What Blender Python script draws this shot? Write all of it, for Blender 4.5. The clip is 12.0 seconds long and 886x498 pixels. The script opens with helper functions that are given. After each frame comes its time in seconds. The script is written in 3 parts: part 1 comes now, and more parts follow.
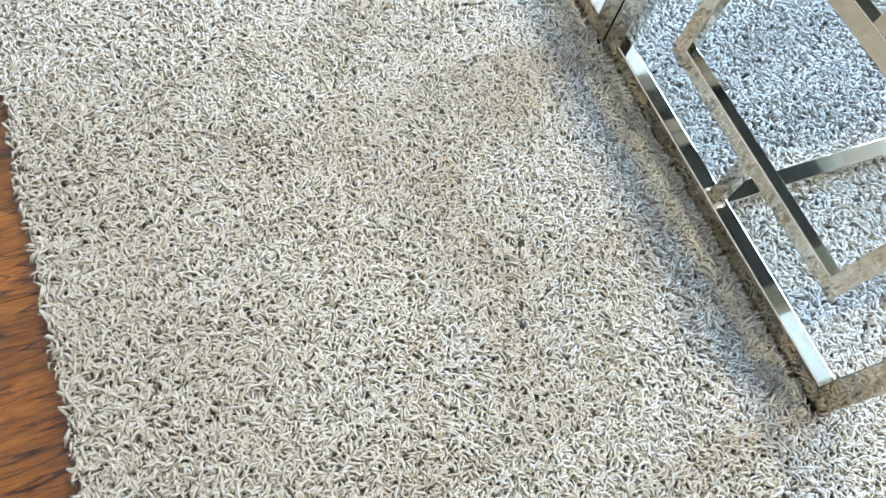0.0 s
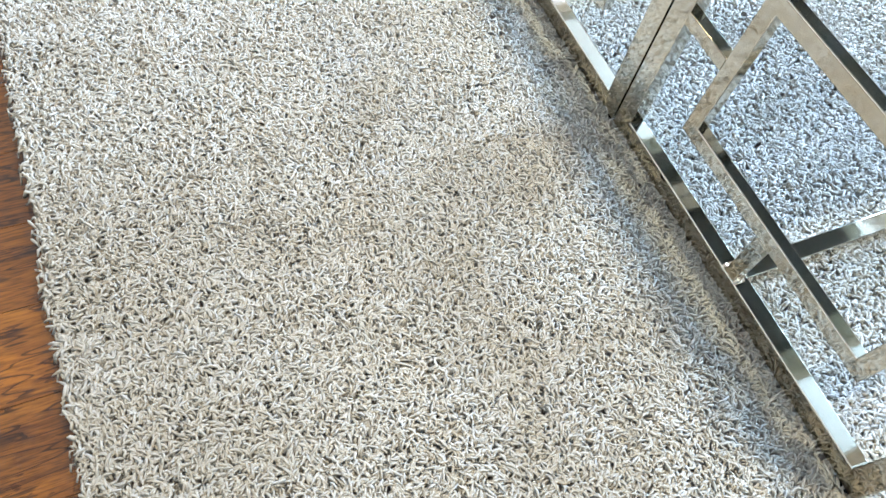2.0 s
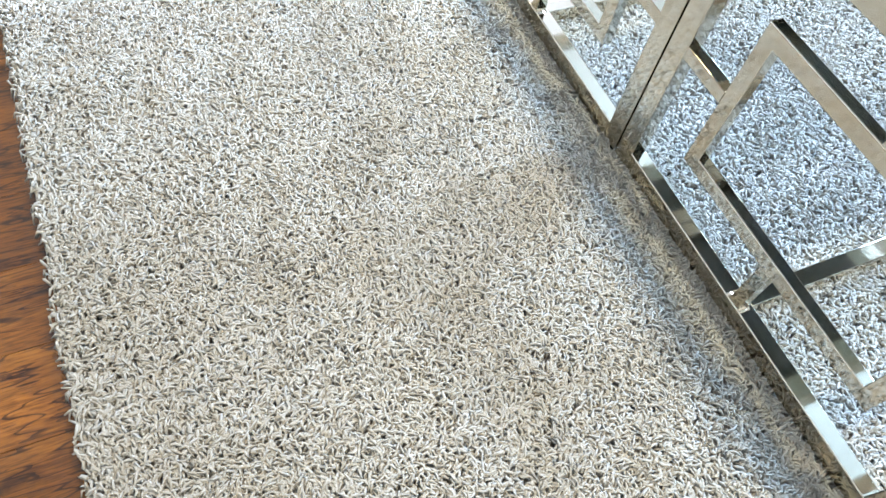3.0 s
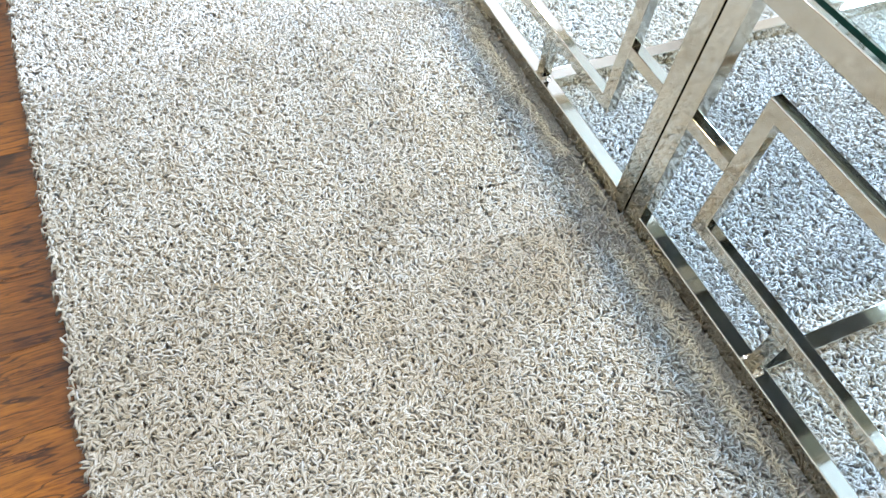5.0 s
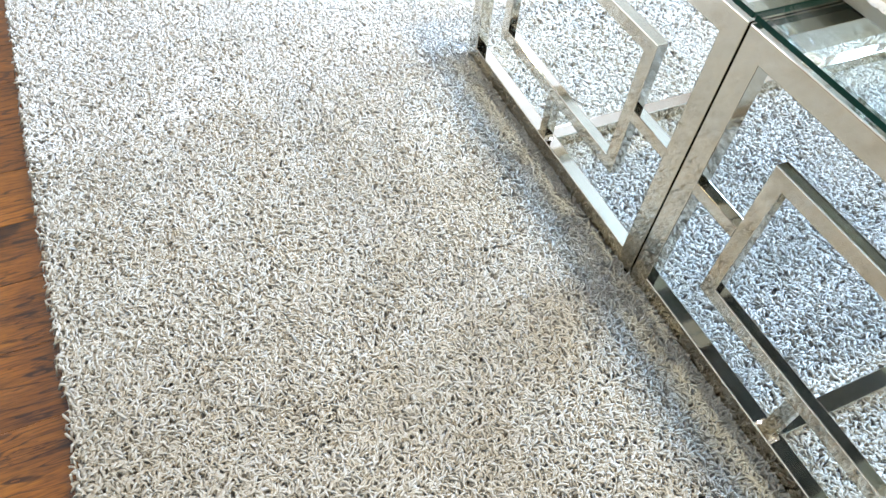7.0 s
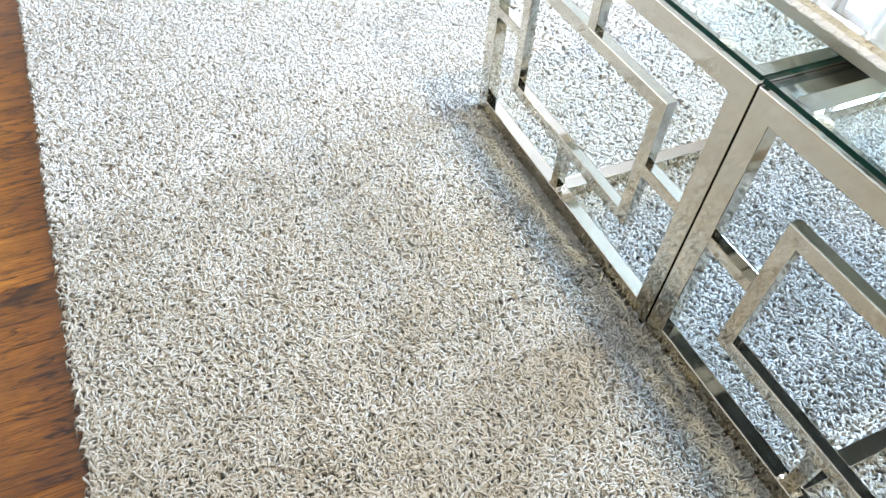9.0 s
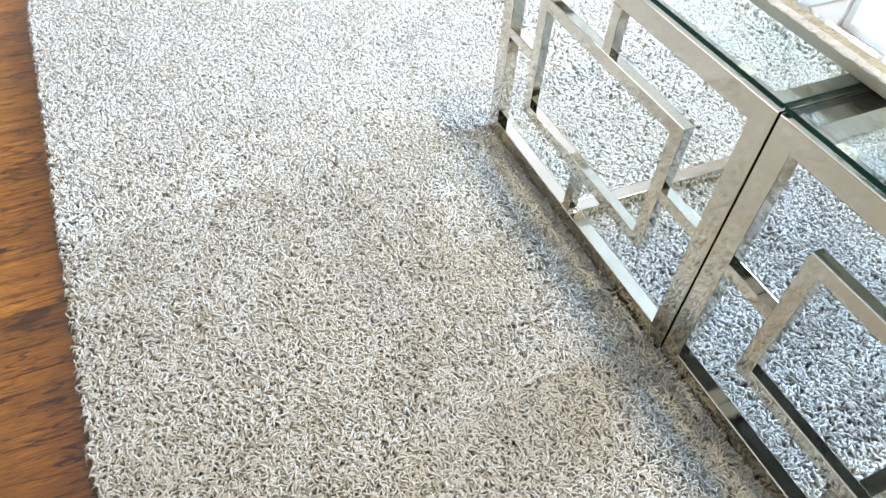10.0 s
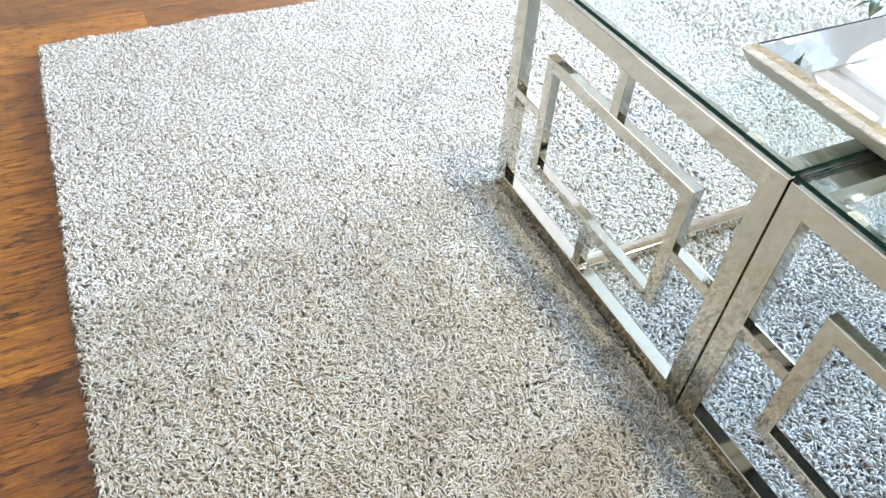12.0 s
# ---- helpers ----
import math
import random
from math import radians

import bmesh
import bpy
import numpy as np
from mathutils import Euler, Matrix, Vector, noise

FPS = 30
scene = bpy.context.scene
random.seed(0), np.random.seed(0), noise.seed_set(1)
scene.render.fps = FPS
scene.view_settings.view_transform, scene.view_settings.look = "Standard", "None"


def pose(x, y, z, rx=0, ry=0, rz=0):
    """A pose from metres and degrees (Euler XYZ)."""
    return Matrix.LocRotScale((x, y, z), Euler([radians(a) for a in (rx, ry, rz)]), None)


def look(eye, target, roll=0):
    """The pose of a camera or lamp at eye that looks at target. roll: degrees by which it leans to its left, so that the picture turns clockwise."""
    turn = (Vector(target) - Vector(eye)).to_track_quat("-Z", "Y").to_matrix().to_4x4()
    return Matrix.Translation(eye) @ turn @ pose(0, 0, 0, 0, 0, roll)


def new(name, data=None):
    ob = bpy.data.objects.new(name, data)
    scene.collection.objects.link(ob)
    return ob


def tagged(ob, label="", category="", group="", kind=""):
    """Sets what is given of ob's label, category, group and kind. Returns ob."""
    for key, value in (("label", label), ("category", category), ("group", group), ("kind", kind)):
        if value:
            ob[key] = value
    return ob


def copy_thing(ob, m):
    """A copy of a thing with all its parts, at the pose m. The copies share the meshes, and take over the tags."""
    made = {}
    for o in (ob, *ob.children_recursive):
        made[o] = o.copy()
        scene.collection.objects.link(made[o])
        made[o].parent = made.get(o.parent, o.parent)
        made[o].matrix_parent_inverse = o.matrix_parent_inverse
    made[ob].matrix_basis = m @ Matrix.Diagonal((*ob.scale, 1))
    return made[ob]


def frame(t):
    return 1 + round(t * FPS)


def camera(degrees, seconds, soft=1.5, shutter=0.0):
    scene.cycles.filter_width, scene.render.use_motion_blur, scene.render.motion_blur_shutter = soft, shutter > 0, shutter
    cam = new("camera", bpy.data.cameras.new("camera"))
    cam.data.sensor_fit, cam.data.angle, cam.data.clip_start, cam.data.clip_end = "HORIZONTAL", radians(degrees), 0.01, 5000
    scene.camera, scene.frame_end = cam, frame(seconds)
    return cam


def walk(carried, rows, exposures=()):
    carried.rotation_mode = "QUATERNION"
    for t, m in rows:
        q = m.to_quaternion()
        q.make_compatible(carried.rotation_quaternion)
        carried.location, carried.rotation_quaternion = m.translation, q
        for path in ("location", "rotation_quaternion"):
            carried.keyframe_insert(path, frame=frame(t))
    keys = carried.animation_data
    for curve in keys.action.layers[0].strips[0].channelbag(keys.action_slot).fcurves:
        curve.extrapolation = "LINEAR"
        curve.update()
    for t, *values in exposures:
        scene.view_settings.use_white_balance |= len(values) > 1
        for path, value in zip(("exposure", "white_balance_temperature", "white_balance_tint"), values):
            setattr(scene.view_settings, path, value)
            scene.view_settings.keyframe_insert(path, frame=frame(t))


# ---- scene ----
cam = camera(65.3, 12.0, soft=1.5)
PATH = [
    (0, (-0.637, -0.583, 0.809), (-0.07, 0.122, -0.975), 19.3),
    (0.5, (-0.634, -0.566, 0.815), (-0.083, 0.176, -0.959), 17.2),
    (1, (-0.631, -0.555, 0.82), (-0.075, 0.216, -0.94), 16.1),
    (1.5, (-0.627, -0.545, 0.828), (-0.067, 0.255, -0.917), 15.0),
    (2, (-0.623, -0.537, 0.836), (-0.067, 0.292, -0.898), 13.5),
    (2.5, (-0.623, -0.531, 0.844), (-0.063, 0.326, -0.874), 12.4),
    (3, (-0.626, -0.529, 0.851), (-0.06, 0.359, -0.849), 11.5),
    (5, (-0.627, -0.503, 0.882), (-0.044, 0.493, -0.751), 8.6),
    (5.5, (-0.627, -0.497, 0.887), (-0.035, 0.522, -0.729), 8.1),
    (6, (-0.622, -0.489, 0.89), (-0.026, 0.555, -0.708), 7.7),
    (6.5, (-0.621, -0.476, 0.895), (-0.02, 0.587, -0.688), 7.3),
    (7, (-0.617, -0.466, 0.901), (-0.012, 0.615, -0.669), 6.8),
    (9, (-0.623, -0.444, 0.928), (-0.009, 0.718, -0.579), 4.9),
    (9.5, (-0.626, -0.431, 0.931), (-0.011, 0.746, -0.564), 4.7),
    (10, (-0.629, -0.417, 0.933), (-0.014, 0.771, -0.553), 4.6),
    (10.5, (-0.631, -0.407, 0.943), (-0.014, 0.795, -0.532), 4.5),
    (11, (-0.634, -0.402, 0.952), (-0.012, 0.817, -0.506), 4.3),
    (11.5, (-0.645, -0.397, 0.96), (-0.006, 0.844, -0.473), 4.2),
    (12, (-0.641, -0.387, 0.963), (0.006, 0.873, -0.449), 3.7),
]
walk(cam, [(t, look(eye, target, roll)) for t, eye, target, roll in PATH], exposures=((0.0, 1.15, 5740, 10), (6.5, 1.12, 5870, 11), (12.0, 0.95, 6050, 12)))

# ---- light ----
world = bpy.data.worlds.new("daylight")
scene.world = world
world.use_nodes = True
wn = world.node_tree
sky = wn.nodes.new("ShaderNodeTexSky")
sky.sky_type, sky.sun_disc = "NISHITA", False
sky.sun_elevation, sky.sun_rotation = radians(20), radians(86.3)
wn.nodes["Background"].inputs["Strength"].default_value = 0.12
wn.links.new(sky.outputs["Color"], wn.nodes["Background"].inputs["Color"])


def area_lamp(name, m, sx, sy, watts, colour):
    data = bpy.data.lights.new(name, "AREA")
    data.shape, data.size, data.size_y, data.energy, data.color = "RECTANGLE", sx, sy, watts, colour
    data.spread = radians(130)
    ob = new(name, data)
    ob.matrix_world = m
    return ob


# a hazy low sun through the east window, and the sky's light in the east and north openings
sun = new("sun", bpy.data.lights.new("sun", "SUN"))
sun.data.energy, sun.data.angle, sun.data.color = 2.8, radians(3.5), (0.82, 0.94, 1.14)
sun.matrix_world = look((10.0, 0.64, 3.64), (0, 0, 0))
area_lamp("window_daylight_east", look((3.70, 0.55, 1.70), (0.0, 0.45, 0.90)), 3.0, 1.5, 290, (0.64, 0.88, 1.20))
# fill aimed at the ceiling from an unseen, added west window
area_lamp("west_fill_light", look((-3.72, 2.60, 1.40), (-0.5, 2.2, 2.7)), 1.9, 1.5, 20, (1.0, 0.95, 0.86))
area_lamp("window_daylight_north", look((2.10, 5.13, 1.60), (0.7, 1.5, 1.1)), 2.0, 1.6, 172, (0.78, 0.92, 1.14))
DOWNLIGHTS = ((1.30, 3.40), (-0.60, 2.60), (0.40, 0.10), (1.85, 0.45), (0.55, -1.15))
for k, (dx, dy) in enumerate(DOWNLIGHTS):
    bulb = area_lamp("downlight_bulb", pose(dx, dy, 2.574), 0.11, 0.11, 14, (1.0, 0.80, 0.50))
    bulb.data.shape = "DISK"
    bulb.data.spread = radians(150)


# ---- materials ----
def material(name):
    m = bpy.data.materials.new(name)
    m.use_nodes = True
    return m, m.node_tree.nodes, m.node_tree.links, m.node_tree.nodes["Principled BSDF"]


def ramp(nodes, stops):
    r = nodes.new("ShaderNodeValToRGB")
    r.color_ramp.elements[0].position, r.color_ramp.elements[0].color = stops[0][0], (*stops[0][1], 1)
    r.color_ramp.elements[1].position, r.color_ramp.elements[1].color = stops[-1][0], (*stops[-1][1], 1)
    for p, c in stops[1:-1]:
        r.color_ramp.elements.new(p).color = (*c, 1)
    return r


def noise_node(nodes, links, scale, detail=3.0, vector=None, rough=0.55):
    n = nodes.new("ShaderNodeTexNoise")
    n.inputs["Scale"].default_value, n.inputs["Detail"].default_value = scale, detail
    n.inputs["Roughness"].default_value = rough
    if vector is not None:
        links.new(vector, n.inputs["Vector"])
    return n


def bump(nodes, links, height, shader, strength, distance):
    b = nodes.new("ShaderNodeBump")
    b.inputs["Strength"].default_value, b.inputs["Distance"].default_value = strength, distance
    links.new(height, b.inputs["Height"])
    links.new(b.outputs["Normal"], shader.inputs["Normal"])


def mixer(nodes, links, a, b, fac, blend="MIX"):
    m = nodes.new("ShaderNodeMix")
    m.data_type, m.blend_type = "RGBA", blend
    for value, socket in ((fac, m.inputs[0]), (a, m.inputs[6]), (b, m.inputs[7])):
        if isinstance(value, (int, float)):
            socket.default_value = value
        elif isinstance(value, tuple):
            socket.default_value = (*value, 1)
        else:
            links.new(value, socket)
    return m.outputs[2]


def yarn_material():
    m, n, l, s = material("grey_beige_yarn")
    geo, tex = n.new("ShaderNodeNewGeometry"), n.new("ShaderNodeTexCoord")
    strand = ramp(n, [(0.0, (0.46, 0.435, 0.375)), (0.12, (0.58, 0.562, 0.505)), (0.65, (0.625, 0.606, 0.555)), (0.85, (0.595, 0.592, 0.575)), (1.0, (0.64, 0.625, 0.58))])
    l.new(geo.outputs["Random Per Island"], strand.inputs["Fac"])
    wide = noise_node(n, l, 7.0, 3.0, tex.outputs["Object"])
    tone = ramp(n, [(0.3, (0.90, 0.88, 0.84)), (0.7, (1.0, 1.0, 1.0))])
    l.new(wide.outputs["Fac"], tone.inputs["Fac"])
    fine = noise_node(n, l, 900.0, 2.0, tex.outputs["Object"])
    ply = ramp(n, [(0.3, (0.88, 0.88, 0.88)), (0.65, (1, 1, 1))])
    l.new(fine.outputs["Fac"], ply.inputs["Fac"])
    c = mixer(n, l, strand.outputs["Color"], tone.outputs["Color"], 1.0, "MULTIPLY")
    colour = mixer(n, l, c, ply.outputs["Color"], 1.0, "MULTIPLY")
    l.new(colour, s.inputs["Base Color"])
    s.inputs["Roughness"].default_value = 0.85
    s.inputs["Specular IOR Level"].default_value = 0.2
    thin, mix = n.new("ShaderNodeBsdfTranslucent"), n.new("ShaderNodeMixShader")
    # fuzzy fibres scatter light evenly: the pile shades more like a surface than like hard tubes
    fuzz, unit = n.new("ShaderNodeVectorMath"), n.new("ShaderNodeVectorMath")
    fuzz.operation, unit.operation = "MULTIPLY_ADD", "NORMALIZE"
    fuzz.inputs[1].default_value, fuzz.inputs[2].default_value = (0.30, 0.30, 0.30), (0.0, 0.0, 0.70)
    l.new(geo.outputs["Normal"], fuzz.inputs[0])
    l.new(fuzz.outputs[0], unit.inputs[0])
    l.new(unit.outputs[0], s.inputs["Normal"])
    l.new(colour, thin.inputs["Color"])
    mix.inputs[0].default_value = 0.30
    l.new(s.outputs[0], mix.inputs[1])
    l.new(thin.outputs[0], mix.inputs[2])
    l.new(mix.outputs[0], n["Material Output"].inputs["Surface"])
    return m


def backing_material():
    m, n, l, s = material("woven_backing")
    tex = n.new("ShaderNodeTexCoord")
    spots = noise_node(n, l, 220.0, 3.0, tex.outputs["Object"])
    r = ramp(n, [(0.3, (0.34, 0.32, 0.28)), (0.7, (0.46, 0.44, 0.40))])
    l.new(spots.outputs["Fac"], r.inputs["Fac"])
    l.new(r.outputs["Color"], s.inputs["Base Color"])
    s.inputs["Roughness"].default_value = 0.95
    bump(n, l, spots.outputs["Fac"], s, 0.8, 0.004)
    return m


def oak_material():
    m, n, l, s = material("stained_oak")
    tex, info = n.new("ShaderNodeTexCoord"), n.new("ShaderNodeObjectInfo")
    shift = n.new("ShaderNodeVectorMath")
    shift.operation = "MULTIPLY_ADD"
    combine = n.new("ShaderNodeCombineXYZ")
    for axis, gain in (("X", 19.0), ("Y", 7.3), ("Z", 3.1)):
        mul = n.new("ShaderNodeMath")
        mul.operation = "MULTIPLY"
        mul.inputs[1].default_value = gain
        l.new(info.outputs["Random"], mul.inputs[0])
        l.new(mul.outputs[0], combine.inputs[axis])
    l.new(tex.outputs["Object"], shift.inputs[0])
    shift.inputs[1].default_value = (1, 1, 1)
    l.new(combine.outputs[0], shift.inputs[2])
    where = shift.outputs[0]

    def stretched(sx, sy):
        mp = n.new("ShaderNodeMapping")
        mp.inputs["Scale"].default_value = (sx, sy, 1.0)
        l.new(where, mp.inputs["Vector"])
        return mp.outputs["Vector"]

    # grain lines: contours of a noise drawn long along the board, with finer streaks between
    field = noise_node(n, l, 15.0, 3.5, stretched(0.13, 1.0), 0.5)
    gain, frac = n.new("ShaderNodeMath"), n.new("ShaderNodeMath")
    gain.operation, frac.operation = "MULTIPLY", "FRACT"
    gain.inputs[1].default_value = 12.0
    l.new(field.outputs["Fac"], gain.inputs[0])
    l.new(gain.outputs[0], frac.inputs[0])
    lines = ramp(n, [(0.0, (0.14, 0.12, 0.11)), (0.07, (0.26, 0.22, 0.20)), (0.13, (1, 1, 1)), (0.88, (0.97, 0.95, 0.93)), (1.0, (0.70, 0.64, 0.60))])
    l.new(frac.outputs[0], lines.inputs["Fac"])
    streaks = noise_node(n, l, 95.0, 5.0, stretched(0.07, 1.0), 0.60)
    tone = ramp(n, [(0.33, (0.112, 0.041, 0.005)), (0.43, (0.172, 0.067, 0.007)), (0.55, (0.206, 0.083, 0.009)), (0.70, (0.242, 0.102, 0.012))])
    l.new(streaks.outputs["Fac"], tone.inputs["Fac"])
    grain = mixer(n, l, tone.outputs["Color"], lines.outputs["Color"], 0.95, "MULTIPLY")
    pores = noise_node(n, l, 420.0, 3.0, stretched(0.09, 1.0))
    pore = ramp(n, [(0.35, (0.50, 0.46, 0.44)), (0.56, (1, 1, 1))])
    l.new(pores.outputs["Fac"], pore.inputs["Fac"])
    blotch = noise_node(n, l, 13.0, 5.0, stretched(0.45, 1.0))
    stain = ramp(n, [(0.31, (0.26, 0.24, 0.25)), (0.36, (0.82, 0.78, 0.76)), (0.50, (1.0, 0.97, 0.94)), (0.66, (1.2, 1.15, 1.05))])
    l.new(blotch.outputs["Fac"], stain.inputs["Fac"])
    checks = noise_node(n, l, 44.0, 5.0, stretched(0.17, 1.0), 0.6)
    check = ramp(n, [(0.575, (1, 1, 1)), (0.59, (0.36, 0.30, 0.28)), (0.615, (0.28, 0.23, 0.22)), (0.63, (1, 1, 1))])
    l.new(checks.outputs["Fac"], check.inputs["Fac"])
    each = ramp(n, [(0.0, (0.72, 0.68, 0.66)), (0.5, (1, 1, 1)), (1.0, (1.2, 1.2, 1.15))])
    l.new(info.outputs["Random"], each.inputs["Fac"])
    c = mixer(n, l, grain, pore.outputs["Color"], 1.0, "MULTIPLY")
    c = mixer(n, l, c, stain.outputs["Color"], 1.0, "MULTIPLY")
    c = mixer(n, l, c, check.outputs["Color"], 0.9, "MULTIPLY")
    l.new(mixer(n, l, c, each.outputs["Color"], 1.0, "MULTIPLY"), s.inputs["Base Color"])
    s.inputs["Roughness"].default_value = 0.30
    s.inputs["Specular IOR Level"].default_value = 0.6
    bump(n, l, pores.outputs["Fac"], s, 0.15, 0.001)
    return m


def metal_material(name, colour, rough, streaks=0.03, grain=40.0):
    m, n, l, s = material(name)
    tex = n.new("ShaderNodeTexCoord")
    a = noise_node(n, l, grain, 4.0, tex.outputs["Object"])
    r = n.new("ShaderNodeMapRange")
    r.inputs["To Min"].default_value, r.inputs["To Max"].default_value = rough, rough + streaks
    l.new(a.outputs["Fac"], r.inputs["Value"])
    l.new(r.outputs["Result"], s.inputs["Roughness"])
    s.inputs["Base Color"].default_value = (*colour, 1)
    s.inputs["Metallic"].default_value = 1.0
    return m


def leaf_material(name, dark, mid, light, scale):
    """Metal leaf rubbed thin in places."""
    m, n, l, s = material(name)
    tex = n.new("ShaderNodeTexCoord")
    worn = noise_node(n, l, scale, 6.0, tex.outputs["Object"], 0.65)
    r = ramp(n, [(0.30, dark), (0.44, mid), (0.60, mid), (0.74, light)])
    l.new(worn.outputs["Fac"], r.inputs["Fac"])
    l.new(r.outputs["Color"], s.inputs["Base Color"])
    s.inputs["Metallic"].default_value, s.inputs["Roughness"].default_value = 0.6, 0.42
    bump(n, l, worn.outputs["Fac"], s, 0.35, 0.002)
    return m


def pane_material(name, tint):
    """A thin pane: tinted clear, with a mirror gloss by Fresnel."""
    m, n, l, s = material(name)
    n.remove(s)
    clear, gloss, f, mix = n.new("ShaderNodeBsdfTransparent"), n.new("ShaderNodeBsdfGlossy"), n.new("ShaderNodeLayerWeight"), n.new("ShaderNodeMixShader")
    clear.inputs["Color"].default_value = (*tint, 1)
    gloss.inputs["Roughness"].default_value, f.inputs["Blend"].default_value = 0.01, 0.5
    power, scale = n.new("ShaderNodeMath"), n.new("ShaderNodeMath")
    power.operation, scale.operation = "POWER", "MULTIPLY_ADD"
    power.inputs[1].default_value, scale.inputs[1].default_value, scale.inputs[2].default_value = 5.0, 0.92, 0.05
    l.new(f.outputs["Facing"], power.inputs[0])
    l.new(power.outputs[0], scale.inputs[0])
    l.new(scale.outputs[0], mix.inputs[0])
    l.new(clear.outputs[0], mix.inputs[1])
    l.new(gloss.outputs[0], mix.inputs[2])
    l.new(mix.outputs[0], n["Material Output"].inputs["Surface"])
    return m


def glass_material(name, colour, rough=0.0):
    m, n, l, s = material(name)
    s.inputs["Base Color"].default_value = (*colour, 1)
    s.inputs["Transmission Weight"].default_value = 1.0 if rough == 0.0 else 0.88
    s.inputs["Roughness"].default_value, s.inputs["IOR"].default_value = rough, 1.5
    return m


def matte_material(name, dark, light, scale, rough=0.8, depth=0.001):
    m, n, l, s = material(name)
    tex = n.new("ShaderNodeTexCoord")
    a = noise_node(n, l, scale, 4.0, tex.outputs["Object"])
    r = ramp(n, [(0.3, dark), (0.7, light)])
    l.new(a.outputs["Fac"], r.inputs["Fac"])
    l.new(r.outputs["Color"], s.inputs["Base Color"])
    s.inputs["Roughness"].default_value = rough
    bump(n, l, a.outputs["Fac"], s, 0.25, depth)
    return m


YARN, BACKING, OAK = yarn_material(), backing_material(), oak_material()
CHROME = metal_material("polished_nickel", (0.63, 0.58, 0.485), 0.045, 0.04)
MIRROR = metal_material("mirror_glass", (0.90, 0.92, 0.91), 0.005, 0.004)
CHAMPAGNE = leaf_material("rubbed_champagne_leaf", (0.15, 0.125, 0.085), (0.40, 0.375, 0.295), (0.66, 0.64, 0.58), 190)
PEWTER = leaf_material("champagne_pewter_leaf", (0.34, 0.315, 0.26), (0.43, 0.40, 0.335), (0.50, 0.47, 0.40), 60)
PEWTER.node_tree.nodes["Principled BSDF"].inputs["Metallic"].default_value = 0.3
WORN = leaf_material("edge_rubbed_to_white", (0.32, 0.31, 0.29), (0.62, 0.62, 0.61), (0.82, 0.82, 0.81), 240)
PANE = pane_material("clear_table_glass", (0.93, 0.97, 0.965))
PANE_EDGE = matte_material("green_glass_edge", (0.003, 0.028, 0.020), (0.006, 0.048, 0.036), 30, 0.3, 0.0001)
PANE_EDGE.node_tree.nodes["Principled BSDF"].inputs["Specular IOR Level"].default_value = 0.15
CLEAR = glass_material("clear_vinyl", (0.95, 0.97, 1.0), 0.10)
CLEAR.node_tree.nodes["Principled BSDF"].inputs["Transmission Weight"].default_value = 0.72
FELT = matte_material("black_felt", (0.010, 0.010, 0.011), (0.022, 0.022, 0.024), 300, 0.95)
LENS = matte_material("frosted_lens", (0.80, 0.78, 0.72), (0.84, 0.82, 0.77), 60, 0.4)
RUBBER = matte_material("black_rubber", (0.015, 0.015, 0.015), (0.03, 0.03, 0.03), 120, 0.7)
PAINT = matte_material("beige_wall_paint", (0.62, 0.575, 0.50), (0.68, 0.63, 0.55), 6, 0.85)
TAN = matte_material("tan_wall_paint", (0.46, 0.40, 0.30), (0.52, 0.455, 0.345), 6, 0.85)
CEILING = matte_material("cream_ceiling_paint", (0.58, 0.565, 0.53), (0.62, 0.605, 0.57), 8, 0.9)
TRIM = matte_material("white_trim_paint", (0.76, 0.76, 0.74), (0.82, 0.82, 0.80), 20, 0.45)
CERAMIC = matte_material("white_glazed_ceramic", (0.62, 0.64, 0.64), (0.70, 0.72, 0.72), 14, 0.22)
PETAL = matte_material("white_petal", (0.58, 0.60, 0.59), (0.68, 0.70, 0.69), 30, 0.6)
LEAF = matte_material("dark_green_leaf", (0.008, 0.030, 0.014), (0.024, 0.066, 0.030), 40, 0.45)
STEM = matte_material("brown_green_stem", (0.06, 0.05, 0.02), (0.10, 0.09, 0.04), 60, 0.7)


# ---- building helpers ----
def mesh_of(name, bm, mats, smooth=False):
    me = bpy.data.meshes.new(name)
    bm.normal_update()
    bm.to_mesh(me)
    bm.free()
    for mat in (mats if isinstance(mats, (list, tuple)) else [mats]):
        me.materials.append(mat)
    if smooth:
        me.polygons.foreach_set("use_smooth", [True] * len(me.polygons))
    return me


def part(name, bm, mats, parent=None, label="", smooth=False):
    """One mesh object, under a thing or a part."""
    ob = new(name, mesh_of(name, bm, mats, smooth))
    if parent is not None:
        ob.parent = parent
    return tagged(ob, label)


def box(x0, x1, y0, y1, z0, z1, bevel=0.0, segments=1, bm=None):
    b = bmesh.new()
    bmesh.ops.create_cube(b, size=1.0)
    for v in b.verts:
        v.co = Vector(((x0 + x1) / 2 + v.co.x * (x1 - x0), (y0 + y1) / 2 + v.co.y * (y1 - y0), (z0 + z1) / 2 + v.co.z * (z1 - z0)))
    if bevel:
        bmesh.ops.bevel(b, geom=b.edges[:], offset=bevel, segments=segments, affect="EDGES", profile=0.6)
    if bm is None:
        return b
    me = bpy.data.meshes.new("piece")
    b.to_mesh(me)
    b.free()
    bm.from_mesh(me)
    bpy.data.meshes.remove(me)
    return bm


